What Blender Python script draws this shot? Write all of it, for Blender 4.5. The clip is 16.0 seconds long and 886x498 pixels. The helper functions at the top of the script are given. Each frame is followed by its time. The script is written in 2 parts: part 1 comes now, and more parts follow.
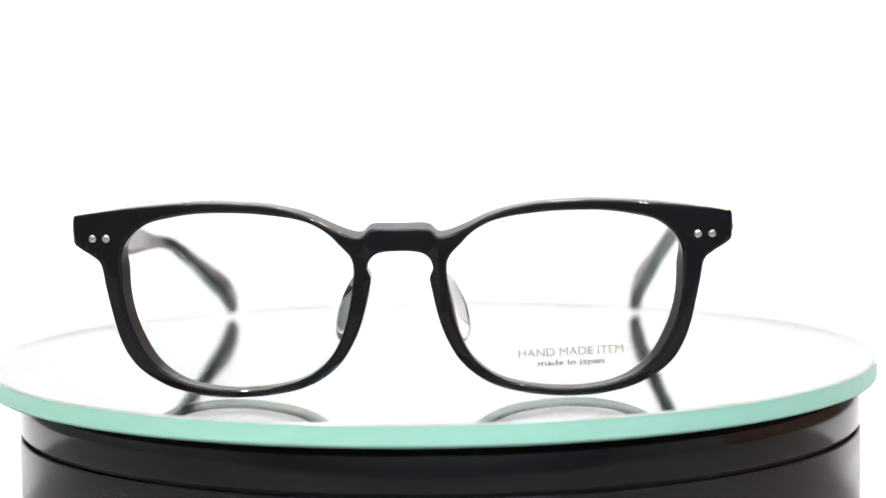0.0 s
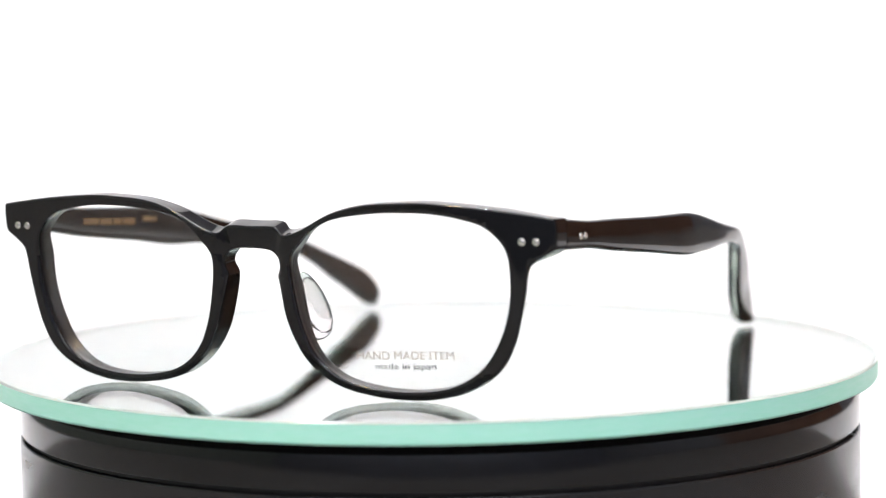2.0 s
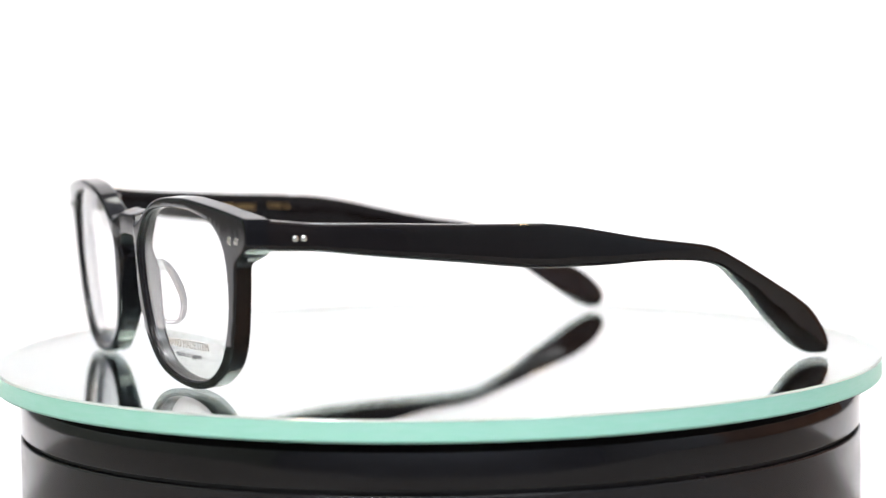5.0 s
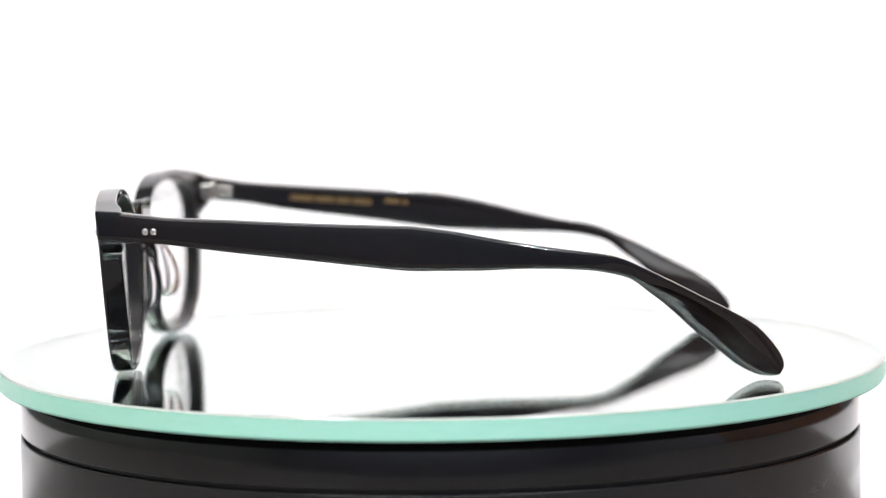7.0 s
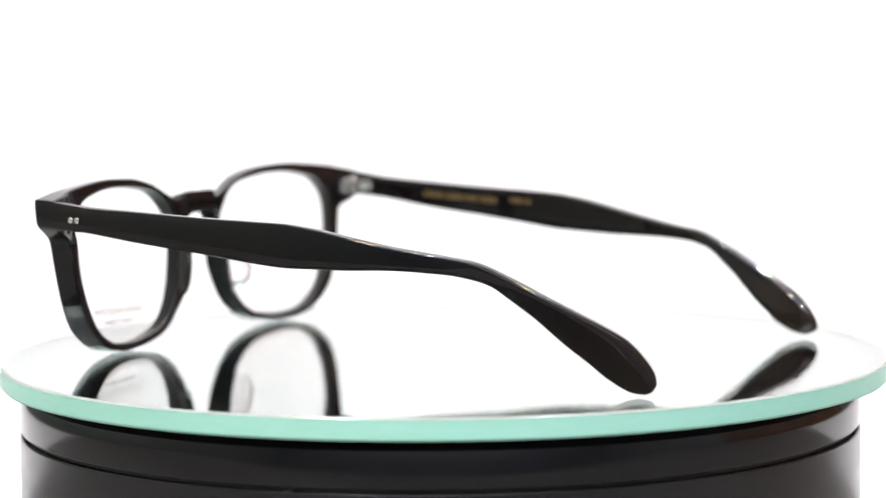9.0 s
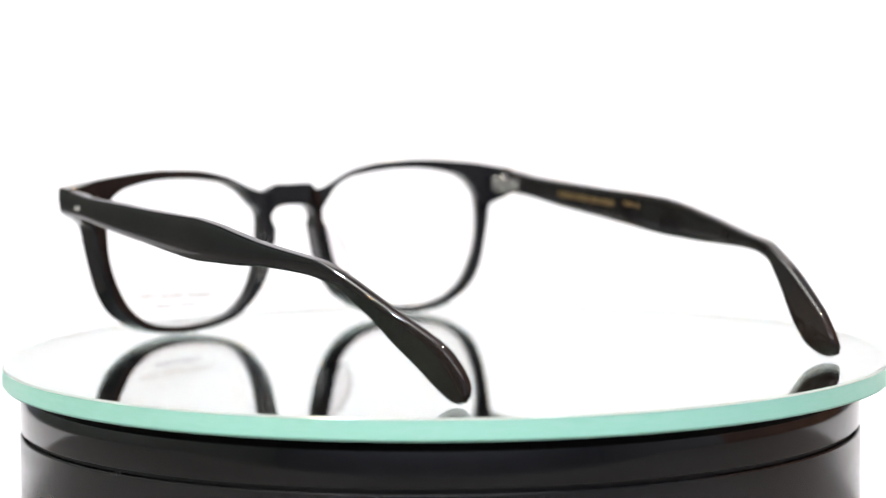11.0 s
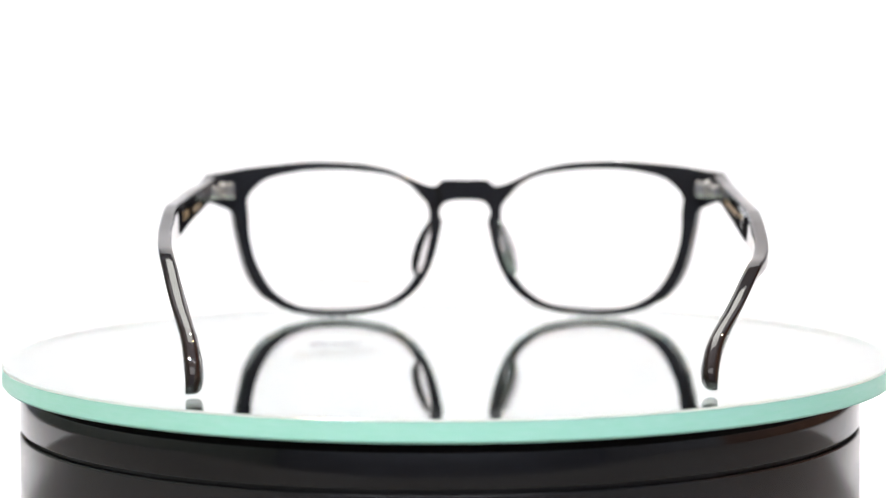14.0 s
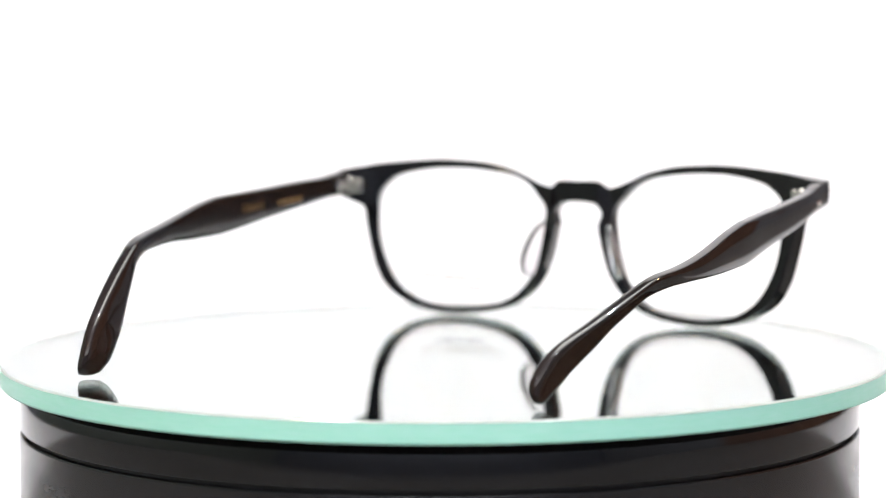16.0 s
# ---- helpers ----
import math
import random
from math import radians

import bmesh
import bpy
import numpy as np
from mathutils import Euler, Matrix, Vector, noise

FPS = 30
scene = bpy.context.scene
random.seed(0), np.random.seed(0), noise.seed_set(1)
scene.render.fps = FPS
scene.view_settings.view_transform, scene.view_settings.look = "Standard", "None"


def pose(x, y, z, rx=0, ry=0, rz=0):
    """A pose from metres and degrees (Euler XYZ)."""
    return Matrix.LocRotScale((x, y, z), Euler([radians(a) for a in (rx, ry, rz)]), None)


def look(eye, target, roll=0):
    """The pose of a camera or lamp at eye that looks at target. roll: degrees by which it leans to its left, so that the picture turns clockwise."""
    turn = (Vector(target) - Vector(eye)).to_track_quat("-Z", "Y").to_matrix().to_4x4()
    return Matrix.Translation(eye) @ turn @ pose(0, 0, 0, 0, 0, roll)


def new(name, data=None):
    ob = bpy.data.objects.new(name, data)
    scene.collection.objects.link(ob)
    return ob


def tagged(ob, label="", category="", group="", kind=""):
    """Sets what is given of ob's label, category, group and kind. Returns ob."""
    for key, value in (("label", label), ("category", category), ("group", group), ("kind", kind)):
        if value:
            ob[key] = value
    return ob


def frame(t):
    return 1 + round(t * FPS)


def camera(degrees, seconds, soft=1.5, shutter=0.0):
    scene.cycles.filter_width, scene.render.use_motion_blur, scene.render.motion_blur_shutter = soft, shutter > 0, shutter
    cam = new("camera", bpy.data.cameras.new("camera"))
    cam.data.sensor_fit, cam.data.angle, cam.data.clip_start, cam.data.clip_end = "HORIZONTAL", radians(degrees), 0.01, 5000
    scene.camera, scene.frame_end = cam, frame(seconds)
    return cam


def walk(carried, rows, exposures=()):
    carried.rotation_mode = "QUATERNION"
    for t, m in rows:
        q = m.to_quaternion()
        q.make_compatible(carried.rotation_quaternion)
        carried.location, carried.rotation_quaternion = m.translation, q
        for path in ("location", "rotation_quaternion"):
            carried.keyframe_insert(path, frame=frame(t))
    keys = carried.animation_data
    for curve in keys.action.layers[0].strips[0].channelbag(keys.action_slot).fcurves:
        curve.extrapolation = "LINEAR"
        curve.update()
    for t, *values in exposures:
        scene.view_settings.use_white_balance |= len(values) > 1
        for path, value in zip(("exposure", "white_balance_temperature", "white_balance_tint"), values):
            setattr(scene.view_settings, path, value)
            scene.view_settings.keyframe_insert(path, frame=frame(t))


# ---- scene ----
# camera: a still macro lens looking slightly down on the turntable
cam = camera(20.746, 16.0, soft=1.2)
EYE = Vector((0.0, -0.5914, 0.0790))
AIM = Vector((math.sin(radians(0.101)), 1.0, -math.tan(radians(5.199))))
CAM_POSE = look(EYE, EYE + AIM, -0.507)
walk(cam, [(0.0, CAM_POSE), (16.0, CAM_POSE)])
cam.data.dof.use_dof = True
cam.data.dof.focus_distance = 0.538
cam.data.dof.aperture_fstop = 11.5

MM = 0.001


# ---------------------------------------------------------------- light
world = bpy.data.worlds.new("room_light")
scene.world = world
world.use_nodes = True
world.node_tree.nodes["Background"].inputs["Color"].default_value = (1.0, 0.98, 1.0, 1)
world.node_tree.nodes["Background"].inputs["Strength"].default_value = 0.05
scene.view_settings.exposure = 0.0


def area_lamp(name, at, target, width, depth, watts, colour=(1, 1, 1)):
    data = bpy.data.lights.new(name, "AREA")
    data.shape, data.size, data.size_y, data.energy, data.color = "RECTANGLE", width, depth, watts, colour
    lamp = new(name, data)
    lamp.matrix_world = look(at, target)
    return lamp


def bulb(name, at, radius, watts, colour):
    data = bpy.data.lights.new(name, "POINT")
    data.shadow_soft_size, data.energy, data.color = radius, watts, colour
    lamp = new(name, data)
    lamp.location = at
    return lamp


area_lamp("unseen_overhead_light", (0, 0.42, 1.40), (0, 0.42, 0), 0.60, 0.95, 11, (1.0, 1.0, 0.94))
# Added fill with no known source: brightens the paper sweep.
area_lamp("backdrop_fill", (0, 0.55, 1.30), (0, 1.15, 0.3), 1.4, 0.3, 1.0, (0.985, 0.965, 1.0))
# Added fill behind the camera: washes the south wall, brightens mirror edge and arms.
area_lamp("unseen_overhead_light", (0, -1.25, 1.45), (0, -1.35, 0), 1.6, 0.7, 12.5, (0.97, 0.98, 1.0))
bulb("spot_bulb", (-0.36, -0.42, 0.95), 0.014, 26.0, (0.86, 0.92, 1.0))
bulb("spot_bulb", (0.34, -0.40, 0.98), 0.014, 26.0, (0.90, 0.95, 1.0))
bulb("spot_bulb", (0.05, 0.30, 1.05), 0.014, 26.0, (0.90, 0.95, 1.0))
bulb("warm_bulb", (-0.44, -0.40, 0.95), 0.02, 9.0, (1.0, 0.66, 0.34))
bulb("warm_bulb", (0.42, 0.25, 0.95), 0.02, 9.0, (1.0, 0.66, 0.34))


# ---------------------------------------------------------------- materials
def material(name, colour, rough=0.5, metal=0.0, ior=1.5, transmission=0.0):
    m = bpy.data.materials.new(name)
    m.use_nodes = True
    b = m.node_tree.nodes["Principled BSDF"]
    b.inputs["Base Color"].default_value = (*colour, 1)
    b.inputs["Roughness"].default_value = rough
    b.inputs["Metallic"].default_value = metal
    b.inputs["IOR"].default_value = ior
    b.inputs["Transmission Weight"].default_value = transmission
    return m


def vary(m, scale, low, high, socket="Base Color", detail=4.0, stretch=(1, 1, 1)):
    """Noise between two values or colours on one socket of the surface."""
    t = m.node_tree
    b = t.nodes["Principled BSDF"]
    co, mp = t.nodes.new("ShaderNodeTexCoord"), t.nodes.new("ShaderNodeMapping")
    no, ra = t.nodes.new("ShaderNodeTexNoise"), t.nodes.new("ShaderNodeValToRGB")
    mp.inputs["Scale"].default_value = stretch
    no.inputs["Scale"].default_value, no.inputs["Detail"].default_value = scale, detail
    low = low if isinstance(low, tuple) else (low,) * 3
    high = high if isinstance(high, tuple) else (high,) * 3
    ra.color_ramp.elements[0].position, ra.color_ramp.elements[1].position = 0.3, 0.7
    ra.color_ramp.elements[0].color, ra.color_ramp.elements[1].color = (*low, 1), (*high, 1)
    t.links.new(co.outputs["Object"], mp.inputs["Vector"])
    t.links.new(mp.outputs["Vector"], no.inputs["Vector"])
    t.links.new(no.outputs["Fac"], ra.inputs["Fac"])
    t.links.new(ra.outputs["Color"], b.inputs[socket])
    return m


def grain(m, scale, strength, distance=0.0002):
    t = m.node_tree
    co, no, bu = t.nodes.new("ShaderNodeTexCoord"), t.nodes.new("ShaderNodeTexNoise"), t.nodes.new("ShaderNodeBump")
    no.inputs["Scale"].default_value, no.inputs["Detail"].default_value = scale, 3.0
    bu.inputs["Strength"].default_value, bu.inputs["Distance"].default_value = strength, distance
    t.links.new(co.outputs["Object"], no.inputs["Vector"])
    t.links.new(no.outputs["Fac"], bu.inputs["Height"])
    t.links.new(bu.outputs["Normal"], t.nodes["Principled BSDF"].inputs["Normal"])
    return m


ACETATE = vary(material("black_celluloid", (0.012, 0.009, 0.008), 0.04), 22, (0.003, 0.0035, 0.0045), (0.0095, 0.0072, 0.0068), stretch=(1, 0.5, 1.6))
grain(ACETATE, 70, 0.05, 0.0006)
ARM_ACETATE = vary(material("brown_black_celluloid", (0.014, 0.009, 0.007), 0.045), 16, (0.0035, 0.0036, 0.004), (0.017, 0.0085, 0.0055), stretch=(1, 0.3, 1.6))
grain(ARM_ACETATE, 70, 0.05, 0.0006)
SATIN = vary(material("satin_celluloid", (0.010, 0.008, 0.008), 0.35), 40, 0.26, 0.36, "Roughness")
LENS = material("lens_plastic", (1, 1, 1), 0.0, 0, 1.49, 1.0)
PAD = material("clear_nose_pad", (0.90, 0.87, 0.88), 0.06, 0, 1.47, 1.0)
STEEL = vary(material("nickel_silver", (0.80, 0.76, 0.70), 0.2, 1.0), 900, 0.12, 0.26, "Roughness")
GOLD = vary(material("gold_foil", (0.6, 0.4, 0.18), 0.42, 1.0), 1200, (0.28, 0.18, 0.085), (0.48, 0.31, 0.14))
PALE_INK = material("pale_gold_ink", (0.58, 0.51, 0.42), 0.6)
def thin_ink(m, cover):
    """Ink that lets part of the light through."""
    t = m.node_tree
    mix, clear, out = t.nodes.new("ShaderNodeMixShader"), t.nodes.new("ShaderNodeBsdfTransparent"), t.nodes["Material Output"]
    mix.inputs["Fac"].default_value = cover
    t.links.new(clear.outputs[0], mix.inputs[1])
    t.links.new(t.nodes["Principled BSDF"].outputs[0], mix.inputs[2])
    t.links.new(mix.outputs[0], out.inputs["Surface"])
    return m


thin_ink(PALE_INK, 0.85)
GREY_INK = material("grey_ink", (0.03, 0.03, 0.033), 0.6)
GLASS = material("float_glass", (0.93, 1.0, 0.965), 0.0, 0, 1.52, 1.0)
SILVER = material("silver_coat", (0.87, 0.88, 0.88), 0.0, 1.0)
# Mint is the glass's tint; its paleness stands in for light inside it.
EDGE = vary(material("ground_glass_edge", (0.48, 0.92, 0.75), 0.4), 220, (0.45, 0.91, 0.72), (0.51, 0.93, 0.77), stretch=(1, 1, 6))
# Grey put into the colour for what the polished bevel reflects.
ARRIS = material("arris_reflection_grey", (0.45, 0.50, 0.45), 0.12)
LACQUER = vary(material("black_gloss_plastic", (0.008, 0.007, 0.007), 0.10), 25, 0.06, 0.15, "Roughness", stretch=(1, 1, 4))
DRUM = vary(material("black_satin_plastic", (0.013, 0.0122, 0.0124), 0.22), 30, 0.18, 0.28, "Roughness", stretch=(1, 1, 4))
BACKING = vary(material("mirror_backing_paint", (0.03, 0.03, 0.032), 0.6), 60, (0.026, 0.026, 0.028), (0.036, 0.036, 0.038))
GROOVE = material("groove_black", (0.006, 0.006, 0.006), 0.6)
PAPER = grain(vary(material("white_paper", (0.67, 0.66, 0.675), 0.75), 8, (0.66, 0.65, 0.665), (0.685, 0.675, 0.69)), 600, 0.05)
PAINT = grain(vary(material("grey_wall_paint", (0.36, 0.36, 0.38), 0.7), 3, (0.32, 0.33, 0.36), (0.37, 0.38, 0.42)), 120, 0.1)
BROWN_WALL = grain(vary(material("brown_reflected_wall", (0.3, 0.155, 0.1), 0.5), 3, (0.23, 0.12, 0.085), (0.36, 0.19, 0.125), stretch=(1, 1, 0.2)), 60, 0.1)
GREEN_PAINT = grain(vary(material("grey_green_paint", (0.3, 0.34, 0.3), 0.7), 3, (0.27, 0.31, 0.28), (0.32, 0.36, 0.32)), 120, 0.1)
BLUE_PAINT = grain(vary(material("grey_blue_paint", (0.28, 0.3, 0.36), 0.7), 3, (0.25, 0.27, 0.33), (0.30, 0.32, 0.39)), 120, 0.1)
WOOD = vary(material("table_laminate", (0.19, 0.182, 0.178), 0.45), 6, (0.15, 0.142, 0.138), (0.215, 0.206, 0.2))
CARPET = vary(material("grey_carpet", (0.2, 0.19, 0.19), 0.95), 40, (0.15, 0.145, 0.145), (0.24, 0.23, 0.23))


# ---------------------------------------------------------------- helpers
def link_mesh(name, bm, mat, smooth=True, even=False):
    bmesh.ops.recalc_face_normals(bm, faces=bm.faces)
    me = bpy.data.meshes.new(name)
    bm.to_mesh(me)
    bm.free()
    if smooth:
        me.polygons.foreach_set("use_smooth", [True] * len(me.polygons))
        me.set_sharp_from_angle(angle=radians(38))
    me.materials.append(mat)
    ob = new(name, me)
    if even:
        wn = ob.modifiers.new("even_normals", "WEIGHTED_NORMAL")
        wn.keep_sharp = True
    return ob


def part(name, bm, mat, parent, label="", smooth=True, even=False):
    ob = link_mesh(name, bm, mat, smooth, even)
    ob.parent = parent
    if label:
        tagged(ob, label)
    return ob


def smooth_loop(points, steps=4, closed=True):
    """A Catmull-Rom curve through a few design points of any dimension."""
    pts = [np.array(p, float) for p in points]
    n, out = len(pts), []
    for i in range(n if closed else n - 1):
        if closed:
            a, b, c, d = pts[i - 1], pts[i], pts[(i + 1) % n], pts[(i + 2) % n]
        else:
            a, b, c, d = pts[max(i - 1, 0)], pts[i], pts[i + 1], pts[min(i + 2, n - 1)]
        for k in range(steps):
            t = k / steps
            out.append(0.5 * (2 * b + (c - a) * t + (2 * a - 5 * b + 4 * c - d) * t * t + (3 * b - a - 3 * c + d) * t ** 3))
    if not closed:
        out.append(pts[-1])
    return out


def rings_to_mesh(bm, rings, closed=True):
    rows = [[bm.verts.new(v) for v in ring] for ring in rings]
    for r0, r1 in zip(rows, rows[1:]):
        n = len(r0)
        for i in range(n if closed else n - 1):
            bm.faces.new((r0[i], r0[(i + 1) % n], r1[(i + 1) % n], r1[i]))
    return rows


def lathe(profile, steps=160):
    """A body of revolution about z from (radius, height) pairs in metres; radius 0 closes it."""
    bm = bmesh.new()
    rows = []
    for r, z in profile:
        if r == 0:
            rows.append([bm.verts.new((0, 0, z))])
        else:
            rows.append([bm.verts.new((r * math.cos(2 * math.pi * i / steps), r * math.sin(2 * math.pi * i / steps), z)) for i in range(steps)])
    for a, b in zip(rows, rows[1:]):
        for i in range(steps):
            j = (i + 1) % steps
            if len(a) == 1:
                bm.faces.new((a[0], b[i], b[j]))
            elif len(b) == 1:
                bm.faces.new((a[i], a[j], b[0]))
            else:
                bm.faces.new((a[i], a[j], b[j], b[i]))
    return bm


def box(bm, x0, x1, y0, y1, z0, z1, bevel=0.0, segments=2):
    made = bmesh.ops.create_cube(bm, size=1.0, matrix=Matrix.Translation(((x0 + x1) / 2, (y0 + y1) / 2, (z0 + z1) / 2)) @ Matrix.Diagonal((x1 - x0, y1 - y0, z1 - z0, 1)))
    if bevel:
        edges = {e for v in made["verts"] for e in v.link_edges}
        bmesh.ops.bevel(bm, geom=list(edges), offset=bevel, segments=segments, profile=0.5, affect="EDGES")
    return bm


def lettering(text, width, height, thick=0.00003):
    """Flat letters as a bmesh in x (across) and y (up), centred, with the given size in metres."""
    cu = bpy.data.curves.new("letters", "FONT")
    cu.body, cu.align_x, cu.align_y, cu.extrude = text, "CENTER", "CENTER", 0.01
    ob = new("letters", cu)
    me = bpy.data.meshes.new_from_object(ob.evaluated_get(bpy.context.evaluated_depsgraph_get()))
    bpy.data.objects.remove(ob)
    bpy.data.curves.remove(cu)
    bm = bmesh.new()
    bm.from_mesh(me)
    bpy.data.meshes.remove(me)
    xs, ys = [v.co.x for v in bm.verts], [v.co.y for v in bm.verts]
    cx, cy = (max(xs) + min(xs)) / 2, (max(ys) + min(ys)) / 2
    sx, sy = width / (max(xs) - min(xs)), height / (max(ys) - min(ys))
    for v in bm.verts:
        v.co = ((v.co.x - cx) * sx, (v.co.y - cy) * sy, v.co.z / 0.01 * thick)
    return bm


# ---------------------------------------------------------------- the room
TABLE_Z = -0.066


def build_room():
    def slab(name, x0, x1, y0, y1, z0, z1, mat, label):
        ob = link_mesh(name, box(bmesh.new(), x0, x1, y0, y1, z0, z1), mat, False)
        return tagged(ob, label, name.split("_")[0], kind="structure")
    slab("floor", -1.8, 1.8, -2.0, 1.7, -0.9, -0.8, CARPET, "grey carpeted floor of the small studio room")
    slab("ceiling", -1.8, 1.8, -2.0, 1.7, 1.6, 1.7, PAINT, "plain grey painted ceiling over the table")
    slab("wall_north", -1.8, 1.8, 1.6, 1.7, -0.8, 1.6, PAINT, "plain grey painted wall behind the backdrop")
    # Unseen walls, tinted so the celluloid reflects bluish, greenish and brown.
    slab("wall_south", -1.8, 1.8, -2.0, -1.9, -0.8, 1.6, BLUE_PAINT, "plain bluish grey painted wall")
    slab("wall_west", -1.8, -1.7, -1.9, 1.6, -0.8, 1.6, GREEN_PAINT, "plain greenish grey painted side wall")
    slab("wall_east", 1.7, 1.8, -1.9, -0.4, -0.8, 1.6, PAINT, "plain grey painted side wall")
    slab("wall_east_panelled", 1.695, 1.8, -0.4, 1.6, -0.8, 1.6, BROWN_WALL, "unseen brown part of the side wall, there for reflections")


def build_backdrop():
    # a seamless paper sweep: flat on the table, curving up behind
    prof = [(0.125, TABLE_Z + 0.001), (0.75, TABLE_Z + 0.001)]
    for i in range(1, 41):
        a = radians(90 * i / 40)
        prof.append((0.75 + 0.40 * math.sin(a), TABLE_Z + 0.001 + 0.40 * (1 - math.cos(a))))
    prof.append((1.15, 1.25))
    back = [(y + 0.0008 * (k > 17), z - 0.0006) for k, (y, z) in enumerate(prof)]
    bm = bmesh.new()
    rows = rings_to_mesh(bm, [[(x, y, z) for y, z in prof + back[::-1]] for x in (-0.62, 0.62)])
    bm.faces.new(rows[0])
    bm.faces.new(rows[1])
    ob = link_mesh("backdrop", bm, PAPER, False)
    tagged(ob, "bright white seamless paper backdrop sweeping up behind the turntable", "backdrop", kind="structure")


def build_table():
    root = new("table")
    tagged(root, "plain dark laminate table under the paper sweep", "table")
    part("tabletop", box(bmesh.new(), -1.0, 1.0, -0.40, 1.3, TABLE_Z - 0.03, TABLE_Z, 0.002), WOOD, root, smooth=False)
    for x in (-0.93, 0.93):
        for y in (-0.33, 1.22):
            part("leg", box(bmesh.new(), x - 0.025, x + 0.025, y - 0.025, y + 0.025, -0.8, TABLE_Z - 0.03, 0.003), WOOD, root, smooth=False)


# ---------------------------------------------------------------- turntable and mirror
DISC_R, DISC_T = 0.1081, 0.0050
DRUM_R = 0.1022


def build_turntable():
    root = new("display_turntable")
    tagged(root, "glossy black plastic display turntable with a fine groove round its drum", "turntable")
    top = -DISC_T - 0.0002
    cover = [(0, top), (DRUM_R - 0.0035, top), (DRUM_R - 0.0024, top - 0.0003), (DRUM_R - 0.0014, top - 0.0010), (DRUM_R - 0.0007, top - 0.0020), (DRUM_R - 0.0003, top - 0.0032), (DRUM_R, top - 0.0050),
             (DRUM_R, -0.0152), (DRUM_R - 0.0002, -0.0155), (DRUM_R - 0.0012, -0.0156), (0, -0.0156)]
    part("rotating_cover", lathe(cover, 192), LACQUER, root, even=True)
    part("groove", lathe([(0, -0.0157), (DRUM_R - 0.0011, -0.0157), (DRUM_R - 0.0011, -0.0165), (0, -0.0165)], 192), GROOVE, root, "dark recessed groove", even=True)
    base = [(0, -0.0166), (DRUM_R - 0.0012, -0.0166), (DRUM_R - 0.0002, -0.0167), (DRUM_R + 0.0001, -0.0171), (DRUM_R + 0.0003, -0.060),
            (DRUM_R - 0.001, -0.0645), (DRUM_R - 0.004, -0.0658), (0, -0.0658)]
    part("drum", lathe(base, 192), DRUM, root, even=True)
    return root


def build_mirror():
    root = new("round_mirror")
    tagged(root, "round thick glass mirror with mint green edge on the turntable", "mirror")
    a = 0.0005
    glass = [(0, 0), (DISC_R - a, 0), (DISC_R - a, -DISC_T + 0.0006), (0, -DISC_T + 0.0006)]
    part("glass", lathe(glass, 192), GLASS, root, "clear greenish float glass", smooth=False)
    part("silvering", lathe([(0, -DISC_T + 0.0004), (DISC_R - a - 0.0002, -DISC_T + 0.0004), (DISC_R - a - 0.0002, -DISC_T + 0.00022), (0, -DISC_T + 0.00022)], 192), SILVER, root, "silver mirror coating", smooth=False)
    part("backing", lathe([(0, -DISC_T + 0.0002), (DISC_R - a - 0.0002, -DISC_T + 0.0002), (DISC_R - a - 0.0002, -DISC_T), (0, -DISC_T)], 192), BACKING, root, "dark grey backing paint", smooth=False)
    r0 = DISC_R - a + 0.00005
    part("arris", lathe([(r0, -0.00002), (r0 + 0.0001, -0.00002), (DISC_R, -a + 0.00002), (DISC_R - 0.0002, -a), (r0, -a), (r0, -0.00002)], 192), ARRIS, root, "bevelled upper edge", even=True)
    band = [(r0, -a), (DISC_R - 0.00005, -a), (DISC_R, -DISC_T + a), (DISC_R - a + 0.0001, -DISC_T), (r0, -DISC_T), (r0, -a)]
    part("edge_band", lathe(band, 192), EDGE, root, "ground mint green glass edge", even=True)
    return root


# ---------------------------------------------------------------- the eyeglasses (built in millimetres, scaled to metres)
TILT = math.tan(radians(3.9))
OUTLINE = [(0, 36.7), (5.9, 36.7), (8.2, 35.1), (10.8, 35.4), (14.1, 36.8), (20.6, 40.1), (28, 42), (36.9, 42.6), (43, 42.7), (52, 42.1),
           (61, 41.2), (69.4, 40.1), (71, 39.3), (71.1, 35), (70.5, 33.3), (67.2, 31.1), (65.3, 29.2), (64.4, 24.5), (63.1, 18.4),
           (61.6, 13.1), (59.3, 8.6), (56, 5.3), (50.2, 2.2), (43, 0.5), (36.7, 0.1), (30, 0.5), (22.8, 1.8), (17.4, 4.1), (13, 7.8), (10, 12.6),
           (8, 18), (6.5, 24.6), (6.3, 26.2), (7, 28.2), (6.4, 30.2), (4.4, 31.6), (0, 31.9)]
OPENING = [(10, 27.8), (10.6, 30.8), (12.9, 33.3), (16.2, 36.4), (21.4, 38.8), (30.2, 40.1), (38, 40.4), (44, 40.2), (50, 39.3), (55, 37.9),
           (58.6, 35.1), (60.4, 31.8), (60.9, 26.8), (60.4, 20.6), (58.6, 14.6), (55.3, 8.8), (50.9, 5.1), (45, 2.8), (36.7, 1.9), (28.2, 2.5),
           (21.1, 4.4), (15.8, 8.4), (12.6, 14.2), (10.7, 21.8)]
LENS_MID = (35.5, 21.0)


def ease(s):
    s = min(max(s, 0.0), 1.0)
    return s * s * (3 - 2 * s)


def face_y(x, z):
    """How far back the front's face lies at a place: leaning, slightly bowed, with the bridge set back."""
    s = min(max((abs(x) - 6.3) / 2.4, 0), 1)
    return (35 - z) * TILT - 4.2 + 0.00125 * x * x + 0.9 * (1 - s * s * (3 - 2 * s))


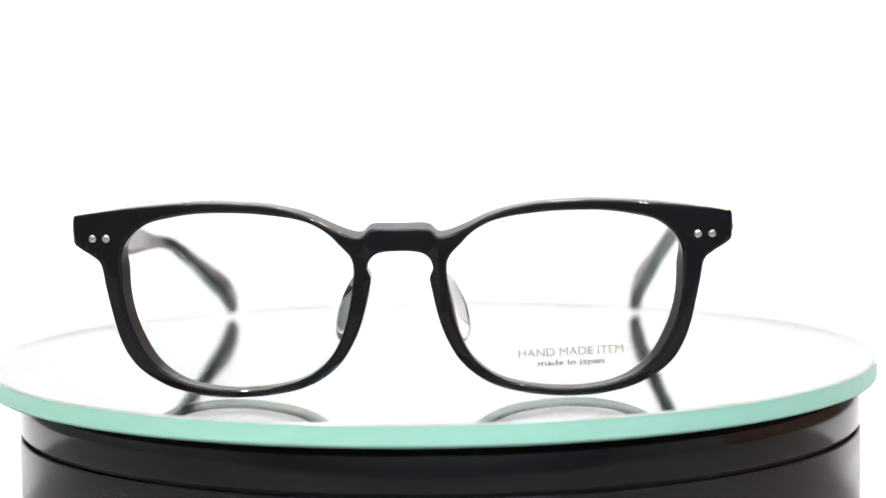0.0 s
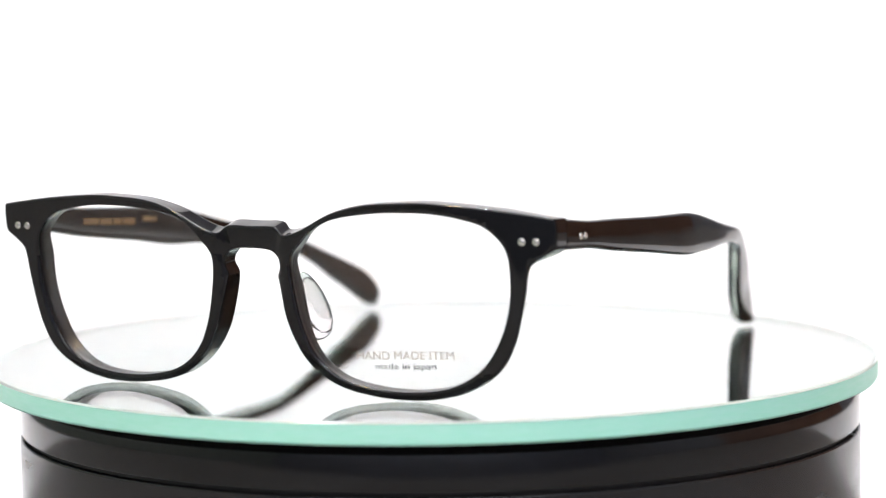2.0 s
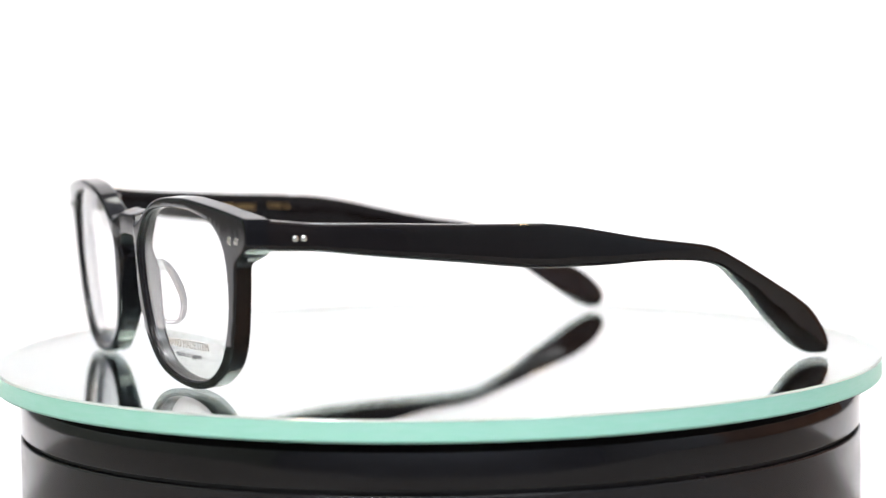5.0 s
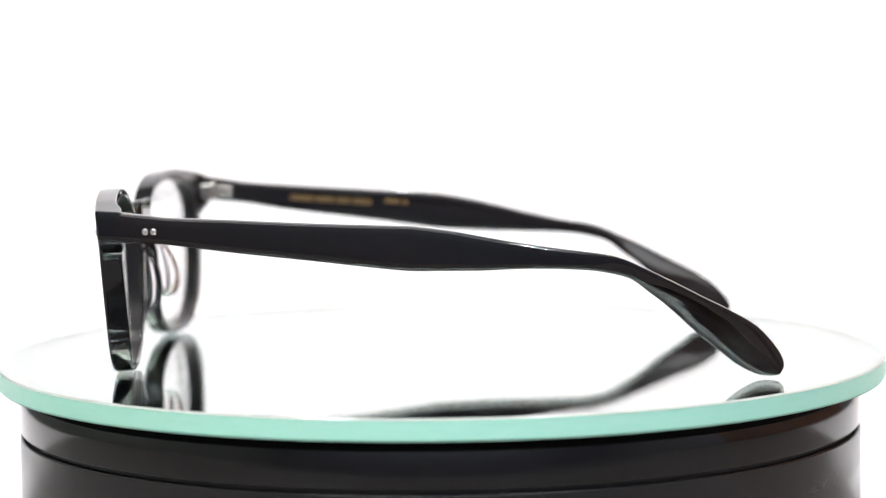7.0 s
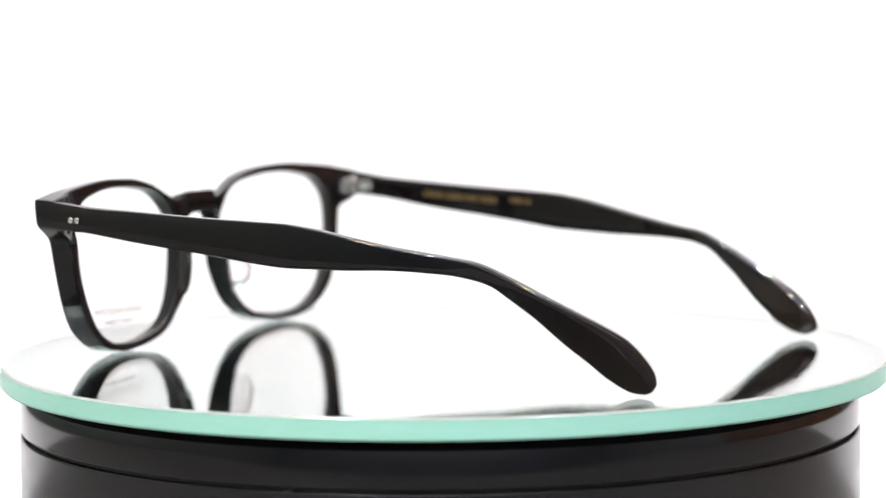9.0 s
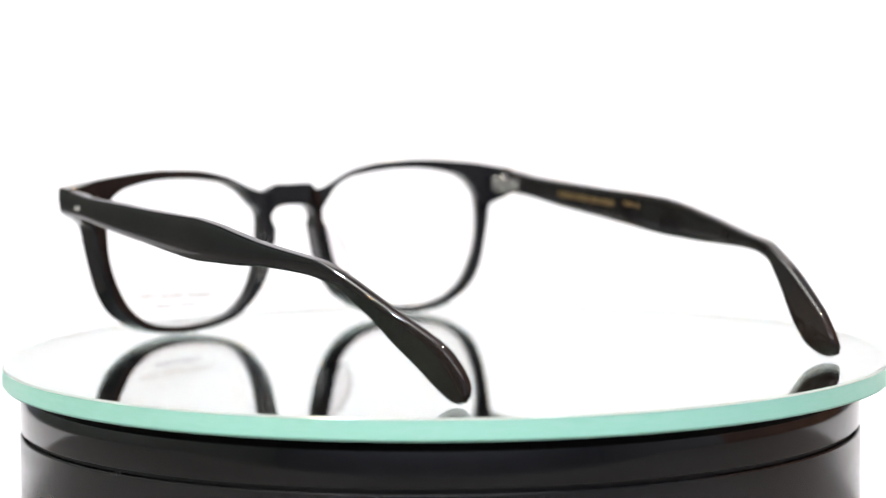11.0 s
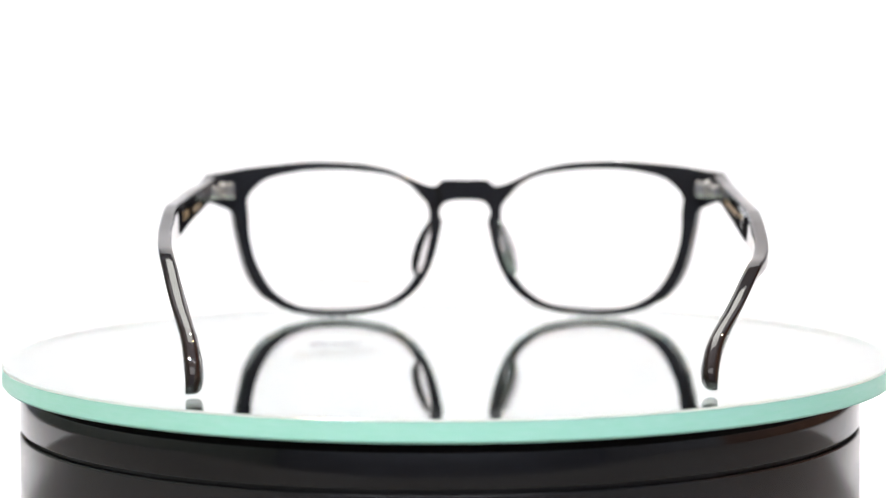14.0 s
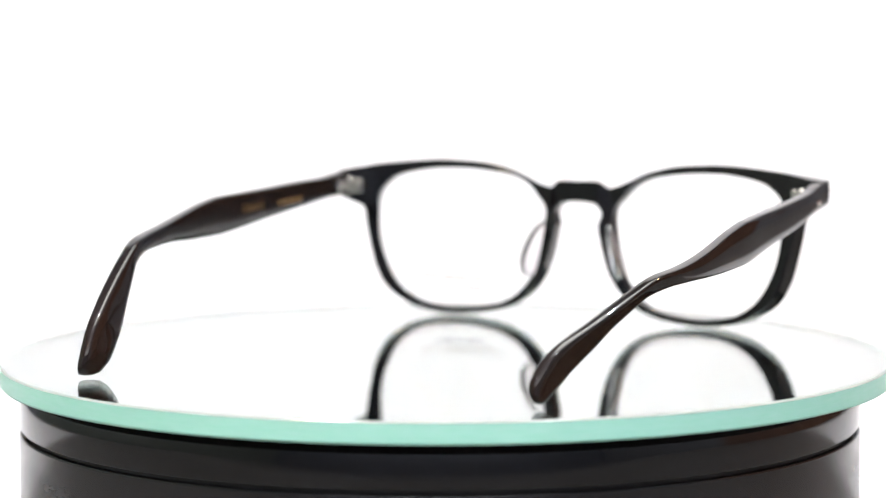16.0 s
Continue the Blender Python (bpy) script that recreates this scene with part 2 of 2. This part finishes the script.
def lens_y(x, z, side):
    """The lens's front surface, bulging forward in its opening."""
    dx, dz = (side * x - LENS_MID[0]) / 26, (z - LENS_MID[1]) / 20
    return (35 - z) * TILT - 4.2 + 0.00125 * x * x + 1.5 - 1.0 * (1 - (dx * dx + dz * dz) / 2)


def normals2d(loop):
    out = []
    for i in range(len(loop)):
        d = loop[(i + 1) % len(loop)] - loop[i - 1]
        d = d / (np.hypot(*d) or 1)
        out.append(np.array((d[1], -d[0])))
    area = sum(loop[i - 1][0] * loop[i][1] - loop[i][0] * loop[i - 1][1] for i in range(len(loop)))
    return [n if area > 0 else -n for n in out]


def build_front(root):
    right = OUTLINE
    whole = right + [(-x, z) for x, z in right[-2:0:-1]]
    loops = [(smooth_loop(whole, 4), 1)]
    for side in (1, -1):
        loops.append((smooth_loop([(side * x, z) for x, z in OPENING], 5), -1))
    thick, r = 4.7, 0.62
    steps = [(r * (1 - math.sin(radians(a))), r * (1 - math.cos(radians(a)))) for a in (0, 22, 45, 68, 90)]
    section = steps + [(i, thick - d) for i, d in reversed(steps)]
    bm = bmesh.new()
    caps = ([], [])
    inner = []
    for loop, sign in loops:
        nor = normals2d(loop)
        rings = []
        for inset, depth in section:
            ring = [p - n * sign * inset for p, n in zip(loop, nor)]
            rings.append([(x, depth, z) for x, z in ring])
        rows = rings_to_mesh(bm, rings)
        if sign < 0:
            inner += [f for f in {f for v in rows[4] for f in v.link_faces} if all(v in rows[4] or v in rows[5] for v in f.verts)]
        for k, row in ((0, rows[0]), (1, rows[-1])):
            for i in range(len(row)):
                caps[k].append(bm.edges.get((row[i], row[(i + 1) % len(row)])))
    for c in caps:
        bmesh.ops.triangle_fill(bm, edges=c, use_beauty=True, use_dissolve=False)
    ends = (section[0][1], section[-1][1])
    for k in range(-34, 35):
        flat = [f for f in bm.faces if any(all(abs(v.co.y - d) < 1e-4 for v in f.verts) for d in ends)]
        bits = list({v for f in flat for v in f.verts}) + list({e for f in flat for e in f.edges}) + flat
        bmesh.ops.bisect_plane(bm, geom=bits, plane_co=(k * 2.0 + 0.37, 0, 0), plane_no=(1, 0, 0))
    for v in bm.verts:
        x, d, z = v.co
        end = min(max((abs(x) - 61.5) / 5, 0), 1)
        high = min(max((z - 29) / 3, 0), 1)
        deep = 1 + 0.28 * end * end * (3 - 2 * end) * high
        # thicker beside the nose, fuller behind the bridge's top, drawn in behind at the outer sides
        nose = math.exp(-((abs(x) - 9) / 3.2) ** 2) * min(max((29 - z) / 5, 0), 1)
        deep += 0.30 * nose
        crown = ease((26 - abs(x)) / 16) * ease((z - 31.5) / 3.5)
        flank = ease((abs(x) - 40) / 18) * ease((33 - z) / 5)
        back = d / 4.7
        v.co = (x * (1 + 0.004 * end * back) - 0.0025 * x * d * (1 - end * high) - math.copysign(1.2, x) * flank * back,
                face_y(x, z) + d * deep, z + (0.068 - 0.13 * end * high) * d + 0.95 * crown * back)
    for f in inner:
        f.material_index = 1
    bmesh.ops.scale(bm, vec=(MM,) * 3, verts=bm.verts)
    front = part("front", bm, ACETATE, root, "glossy black celluloid front with keyhole bridge", even=True)
    front.data.materials.append(SATIN)
    for side in (1, -1):
        for x, z in ((63.7, 34.9), (66.75, 34.9)):
            part("rivet", rivet_mesh(0.95, (side * x, face_y(x, z) + 0.05, z), (90, 0, 0)), STEEL, front, "round silver rivet head")
    return front


def rivet_mesh(radius, at, turned):
    """A low domed rivet head, built along z, turned and set in place."""
    bm = lathe([(0, 0.42), (radius * 0.45, 0.36), (radius * 0.8, 0.2), (radius, -0.05), (radius, -0.5), (0, -0.5)], 20)
    bmesh.ops.transform(bm, matrix=Matrix.Diagonal((MM, MM, MM, 1)) @ pose(*at, *turned), verts=bm.verts)
    return bm


def build_lens(root, side):
    loop = smooth_loop([(side * x, z) for x, z in OPENING], 4)
    nor = normals2d(loop)
    loop = [p + n * 0.7 for p, n in zip(loop, nor)]
    mid = np.array((side * LENS_MID[0], LENS_MID[1]))
    bm = bmesh.new()
    rings = []
    for k in range(1, 9):
        rings.append([(x, lens_y(x, z, side), z) for x, z in (mid + (p - mid) * k / 8 for p in loop)])
    for k in range(8, 0, -1):
        rings.append([(x, lens_y(x, z, side) + 1.1, z) for x, z in (mid + (p - mid) * k / 8 for p in loop)])
    rows = rings_to_mesh(bm, rings)
    for row, y in ((rows[0], 0), (rows[-1], 1.1)):
        c = bm.verts.new((mid[0], lens_y(mid[0], mid[1], side) + y, mid[1]))
        for i in range(len(row)):
            bm.faces.new((row[i], row[(i + 1) % len(row)], c))
    bmesh.ops.scale(bm, vec=(MM,) * 3, verts=bm.verts)
    lens = part("lens", bm, LENS, root, "clear demo lens", even=True)
    if side > 0:
        for text, x, z, w, h, mat, label in (("HAND MADE ITEM", 36.4, 9.9, 22.5, 1.75, PALE_INK, "pale gold printed words"),
                                             ("made in japan", 36.4, 7.35, 14.1, 1.7, GREY_INK, "grey printed words")):
            lb = lettering(text, w, h, 0.02)
            for v in lb.verts:
                px, pz, py = x + v.co.x, z + v.co.y + 0.035 * v.co.x, v.co.z
                v.co = (px * MM, (lens_y(px, pz, side) - 0.09 - py) * MM, pz * MM)
            tagged(part("print", lb, mat, lens, label, smooth=False), kind="stuff")
    return lens


def build_pad(root, side):
    # a clear drop-shaped pad that flares back from the rim beside the bridge
    bm = bmesh.new()
    bmesh.ops.create_uvsphere(bm, u_segments=28, v_segments=18, radius=1.0)
    for v in bm.verts:
        a, b, c = v.co
        wide = 1.0 - 0.22 * c
        y = b * (4.5 if b > 0 else 4.9) * wide
        x = a * (1.3 + 0.3 * c * c)
        z = c * 7.5
        fx, fy = 0.83 * x + 0.56 * y, 0.83 * y - 0.56 * x
        v.co = (side * (11.2 + fx - 0.24 * z) * MM, (3.4 + fy - 0.07 * z) * MM, (19.2 + z) * MM)
    return part("nose_pad", bm, PAD, root, "clear plastic nose pad")


TEMPLE_TOP = [(6.6, 39.5), (13.7, 38.7), (18.7, 38.2), (30.7, 37.8), (48.7, 37), (61.7, 36.6), (68.7, 36.4), (72.2, 36.2), (79.7, 35.2), (86.7, 33.9), (98.3, 31.9),
              (110.8, 30.2), (117.3, 29), (123.2, 26.4), (129.4, 23.2), (135.8, 19.6), (142.2, 16), (147.4, 12.6), (151.1, 8.6), (153, 5.6), (153.4, 3.4), (152.7, 2)]
TEMPLE_LOW = [(7.2, 32.8), (13.7, 32.5), (18.7, 32.2), (30.7, 30.7), (48.7, 28.8), (61.7, 27.3), (68.7, 26.6), (72.7, 26.4), (79.7, 26.4), (86.7, 26.4), (98.3, 26.7),
              (109.8, 26.2), (115.3, 25.4), (120.2, 23.9), (124.2, 20.9), (128.9, 17), (134.5, 11.4), (139.2, 7.2), (143, 3.9), (147.3, 1.5), (149.9, 0.8), (151.4, 1)]
SPREAD = ((0, 8, 16, 40, 70, 95, 115, 130, 141, 147, 155), (71.2, 71.3, 72.3, 73.2, 73.2, 71.4, 68.8, 64.3, 59.9, 57.9, 57.2))


def spread(y, side):
    """The temple's outer face: how far from the middle it runs. One arm is bent open a little more."""
    out = sum(float(np.interp(y + d, *SPREAD)) for d in (-6, -3, 0, 3, 6)) / 5
    return out + (2.2 * math.exp(-((y - 105) / 25) ** 2) + 0.8 * math.exp(-((y - 75) / 25) ** 2) - 0.6 * min(max((y - 130) / 15, 0), 1) if side < 0 else -0.3 * ease((y - 92) / 30))


def droop(y, z, side):
    """One arm hangs a little lower than the other."""
    if side > 0:
        return max(0.0, min(0.0065 * (y - 20), 0.5 * z))
    return max(0.0, min(0.052 * (y - 10) - 0.9 * ease((y - 25) / 40) * ease((130 - y) / 25), 0.135 * z))


def reach(y, side):
    """How far back a place on the arm lies: the bends start a little sooner, and one arm ends sooner."""
    if side > 0:
        return y - 1.2 * ease((y - 80) / 30) * ease((150 - y) / 25)
    return y - 3.0 * ease((y - 82) / 42)


def temple_thick(y):
    return float(np.interp(y, (6, 30, 70, 115, 140, 147.5, 150, 151.6, 152.1), (4.2, 3.9, 3.5, 3.5, 3.9, 4.0, 3.6, 2.6, 1.6)))


def build_temple(root, side):
    top, low = smooth_loop(TEMPLE_TOP, 4, False), smooth_loop(TEMPLE_LOW, 4, False)
    bm = bmesh.new()
    rings = []
    for t, b in zip(top, low):
        up = t - b
        h = np.hypot(*up)
        up = up / h
        my = (t[0] + b[0]) / 2
        th = temple_thick(my)
        n = float(np.interp(my, (6, 110, 138, 150), (5.0, 4.6, 4.0, 2.7)))
        ring = []
        for k in range(40):
            a = 2 * math.pi * (k + 0.5) / 40
            ca, sa = math.cos(a), math.sin(a)
            u = th / 2 * (1 + math.copysign(abs(ca) ** (2 / n), ca))
            v = h / 2 * (1 + math.copysign(abs(sa) ** (2 / n), sa))
            y, z = b + up * v
            ring.append((side * (spread(my, side) - th + u), reach(y, side), z - droop(y, z, side)))
        rings.append(ring)
    rows = rings_to_mesh(bm, rings)
    bm.faces.new(rows[0])
    bm.faces.new(rows[-1])
    bmesh.ops.scale(bm, vec=(MM,) * 3, verts=bm.verts)
    temple = part("temple", bm, ARM_ACETATE, root, "glossy black-brown celluloid temple arm")
    for y in (12.9, 14.75):
        part("rivet", rivet_mesh(0.82, (side * (spread(y, side) - 0.08), y, 35.3 - (0.6 if side < 0 else 0)), (0, side * 90, 0)), STEEL, temple, "round silver rivet head")
    # foil stamping on the inner face
    def stamp(name, bm, y, z, lean, label):
        for v in bm.verts:
            a, b = v.co.x, v.co.y
            yy, zz = y + a * math.cos(lean) - b * math.sin(lean), z + a * math.sin(lean) + b * math.cos(lean)
            v.co = (side * (spread(yy, side) - temple_thick(yy) - 0.02 - v.co.z) * MM, reach(yy, side) * MM, (zz - droop(yy, zz, side)) * MM)
        return tagged(part(name, bm, GOLD, temple, label, smooth=False), kind="stuff")

    def words(y, z, lean, widths, height):
        """A row of plain stamped bars, one for each word."""
        at = y - (sum(widths) + 0.6 * (len(widths) - 1)) / 2
        for w in widths:
            slim = box(bmesh.new(), -w / 2, w / 2, -height / 2, height / 2, -0.01, 0.02)
            mid = at + w / 2
            stamp("stamp", slim, mid, z + (mid - y) * math.tan(lean), lean, "dim gold stamped bar")
            at += w + 0.6
    if side > 0:
        word = lettering("Celluloid", 10.3, 2.2, 0.02)
        for v in word.verts:
            v.co.x = -v.co.x
        stamp("stamp", word, 55.7, 32.7, radians(-2), "small gold stamped word")
        words(37.2, 33.0, radians(-2), (2.2, 3.6, 2.8, 1.4), 1.3)
    else:
        words(41.5, 33.9, radians(-3), (6.5, 5.2, 3.8, 5.2), 1.5)
        words(59.6, 33.6, radians(-3), (4.0, 1.6), 1.2)
        words(130.2, 16.8, radians(-38), (3.2, 1.0, 5.2), 1.2)
    return temple


def mirrored(bm, side):
    """From millimetres on the one side to metres on either."""
    bmesh.ops.scale(bm, vec=(side * MM, MM, MM), verts=bm.verts)
    if side < 0:
        bmesh.ops.reverse_faces(bm, faces=bm.faces)
    return bm


def build_hinge(root, side):
    hinge = part("hinge", mirrored(box(bmesh.new(), 62.8, 65.3, 6.2, 8.7, 33.5, 37.5, 0.3), side), STEEL, root, "small nickel silver hinge", smooth=False)
    for z0, z1 in ((33.4, 34.1), (34.2, 34.9), (35.0, 35.7), (35.8, 36.5), (36.6, 37.5)):
        b = lathe([(0, z0), (0.95, z0), (1.1, z0 + 0.12), (1.1, z1 - 0.12), (0.95, z1), (0, z1)], 20)
        bmesh.ops.translate(b, vec=(66.1, 9.3, 0), verts=b.verts)
        part("barrel", mirrored(b, side), STEEL, hinge, even=True)
    b = lathe([(0, 38.0), (0.55, 37.95), (0.8, 37.75), (0.85, 37.5), (0, 37.5)], 16)
    bmesh.ops.translate(b, vec=(66.1, 9.3, 0), verts=b.verts)
    part("screw", mirrored(b, side), STEEL, hinge, "domed hinge screw", even=True)
    part("temple_leaf", mirrored(box(bmesh.new(), 66.7, 68.6, 10.3, 14.6, 33.9, 36.9, 0.25), side), STEEL, hinge, smooth=False)
    for y, z in ((11.6, 34.7), (11.6, 36.1), (13.5, 35.4)):
        b = rivet_mesh(0.55, (66.65, y, z), (0, -90, 0))
        bmesh.ops.scale(b, vec=(side, 1, 1), verts=b.verts)
        part("pin", b, STEEL, hinge, "small hinge pin head", even=True)
    b = rivet_mesh(0.6, (63.9, 8.75, 37.0), (-90, 0, 0))
    bmesh.ops.scale(b, vec=(side, 1, 1), verts=b.verts)
    part("pin", b, STEEL, hinge, "small hinge pin head", even=True)
    return hinge


def build_eyeglasses():
    root = new("eyeglasses")
    tagged(root, "glossy black celluloid eyeglasses with clear demo lenses, opened on the mirror", "eyeglasses")
    build_front(root)
    for side in (1, -1):
        build_lens(root, side)
        build_pad(root, side)
        build_temple(root, side)
        build_hinge(root, side)
    return root


build_room()
build_backdrop()
build_table()
turntable = build_turntable()
mirror = build_mirror()
glasses = build_eyeglasses()

# ---------------------------------------------------------------- the turning
TURN = ((0, 4, 9, 12, 16), (0, -51.4, -115.6, -153.9, -204.7))


def turn(t):
    return pose(0, 0, 0, 0, 0, float(np.interp(t, *TURN))) @ pose(0, 0, 0, 0.235, -0.218, 0)


def motions():
    times = [0.5 * i for i in range(33)]
    seat = pose(-0.0081, -0.0739, 0.0001, 0, 0, -2.46)
    walk(turntable, [(t, turn(t)) for t in times])
    walk(mirror, [(t, turn(t) @ pose(-0.0019, 0.0004, 0)) for t in times])
    walk(glasses, [(t, turn(t) @ seat) for t in times])


motions()
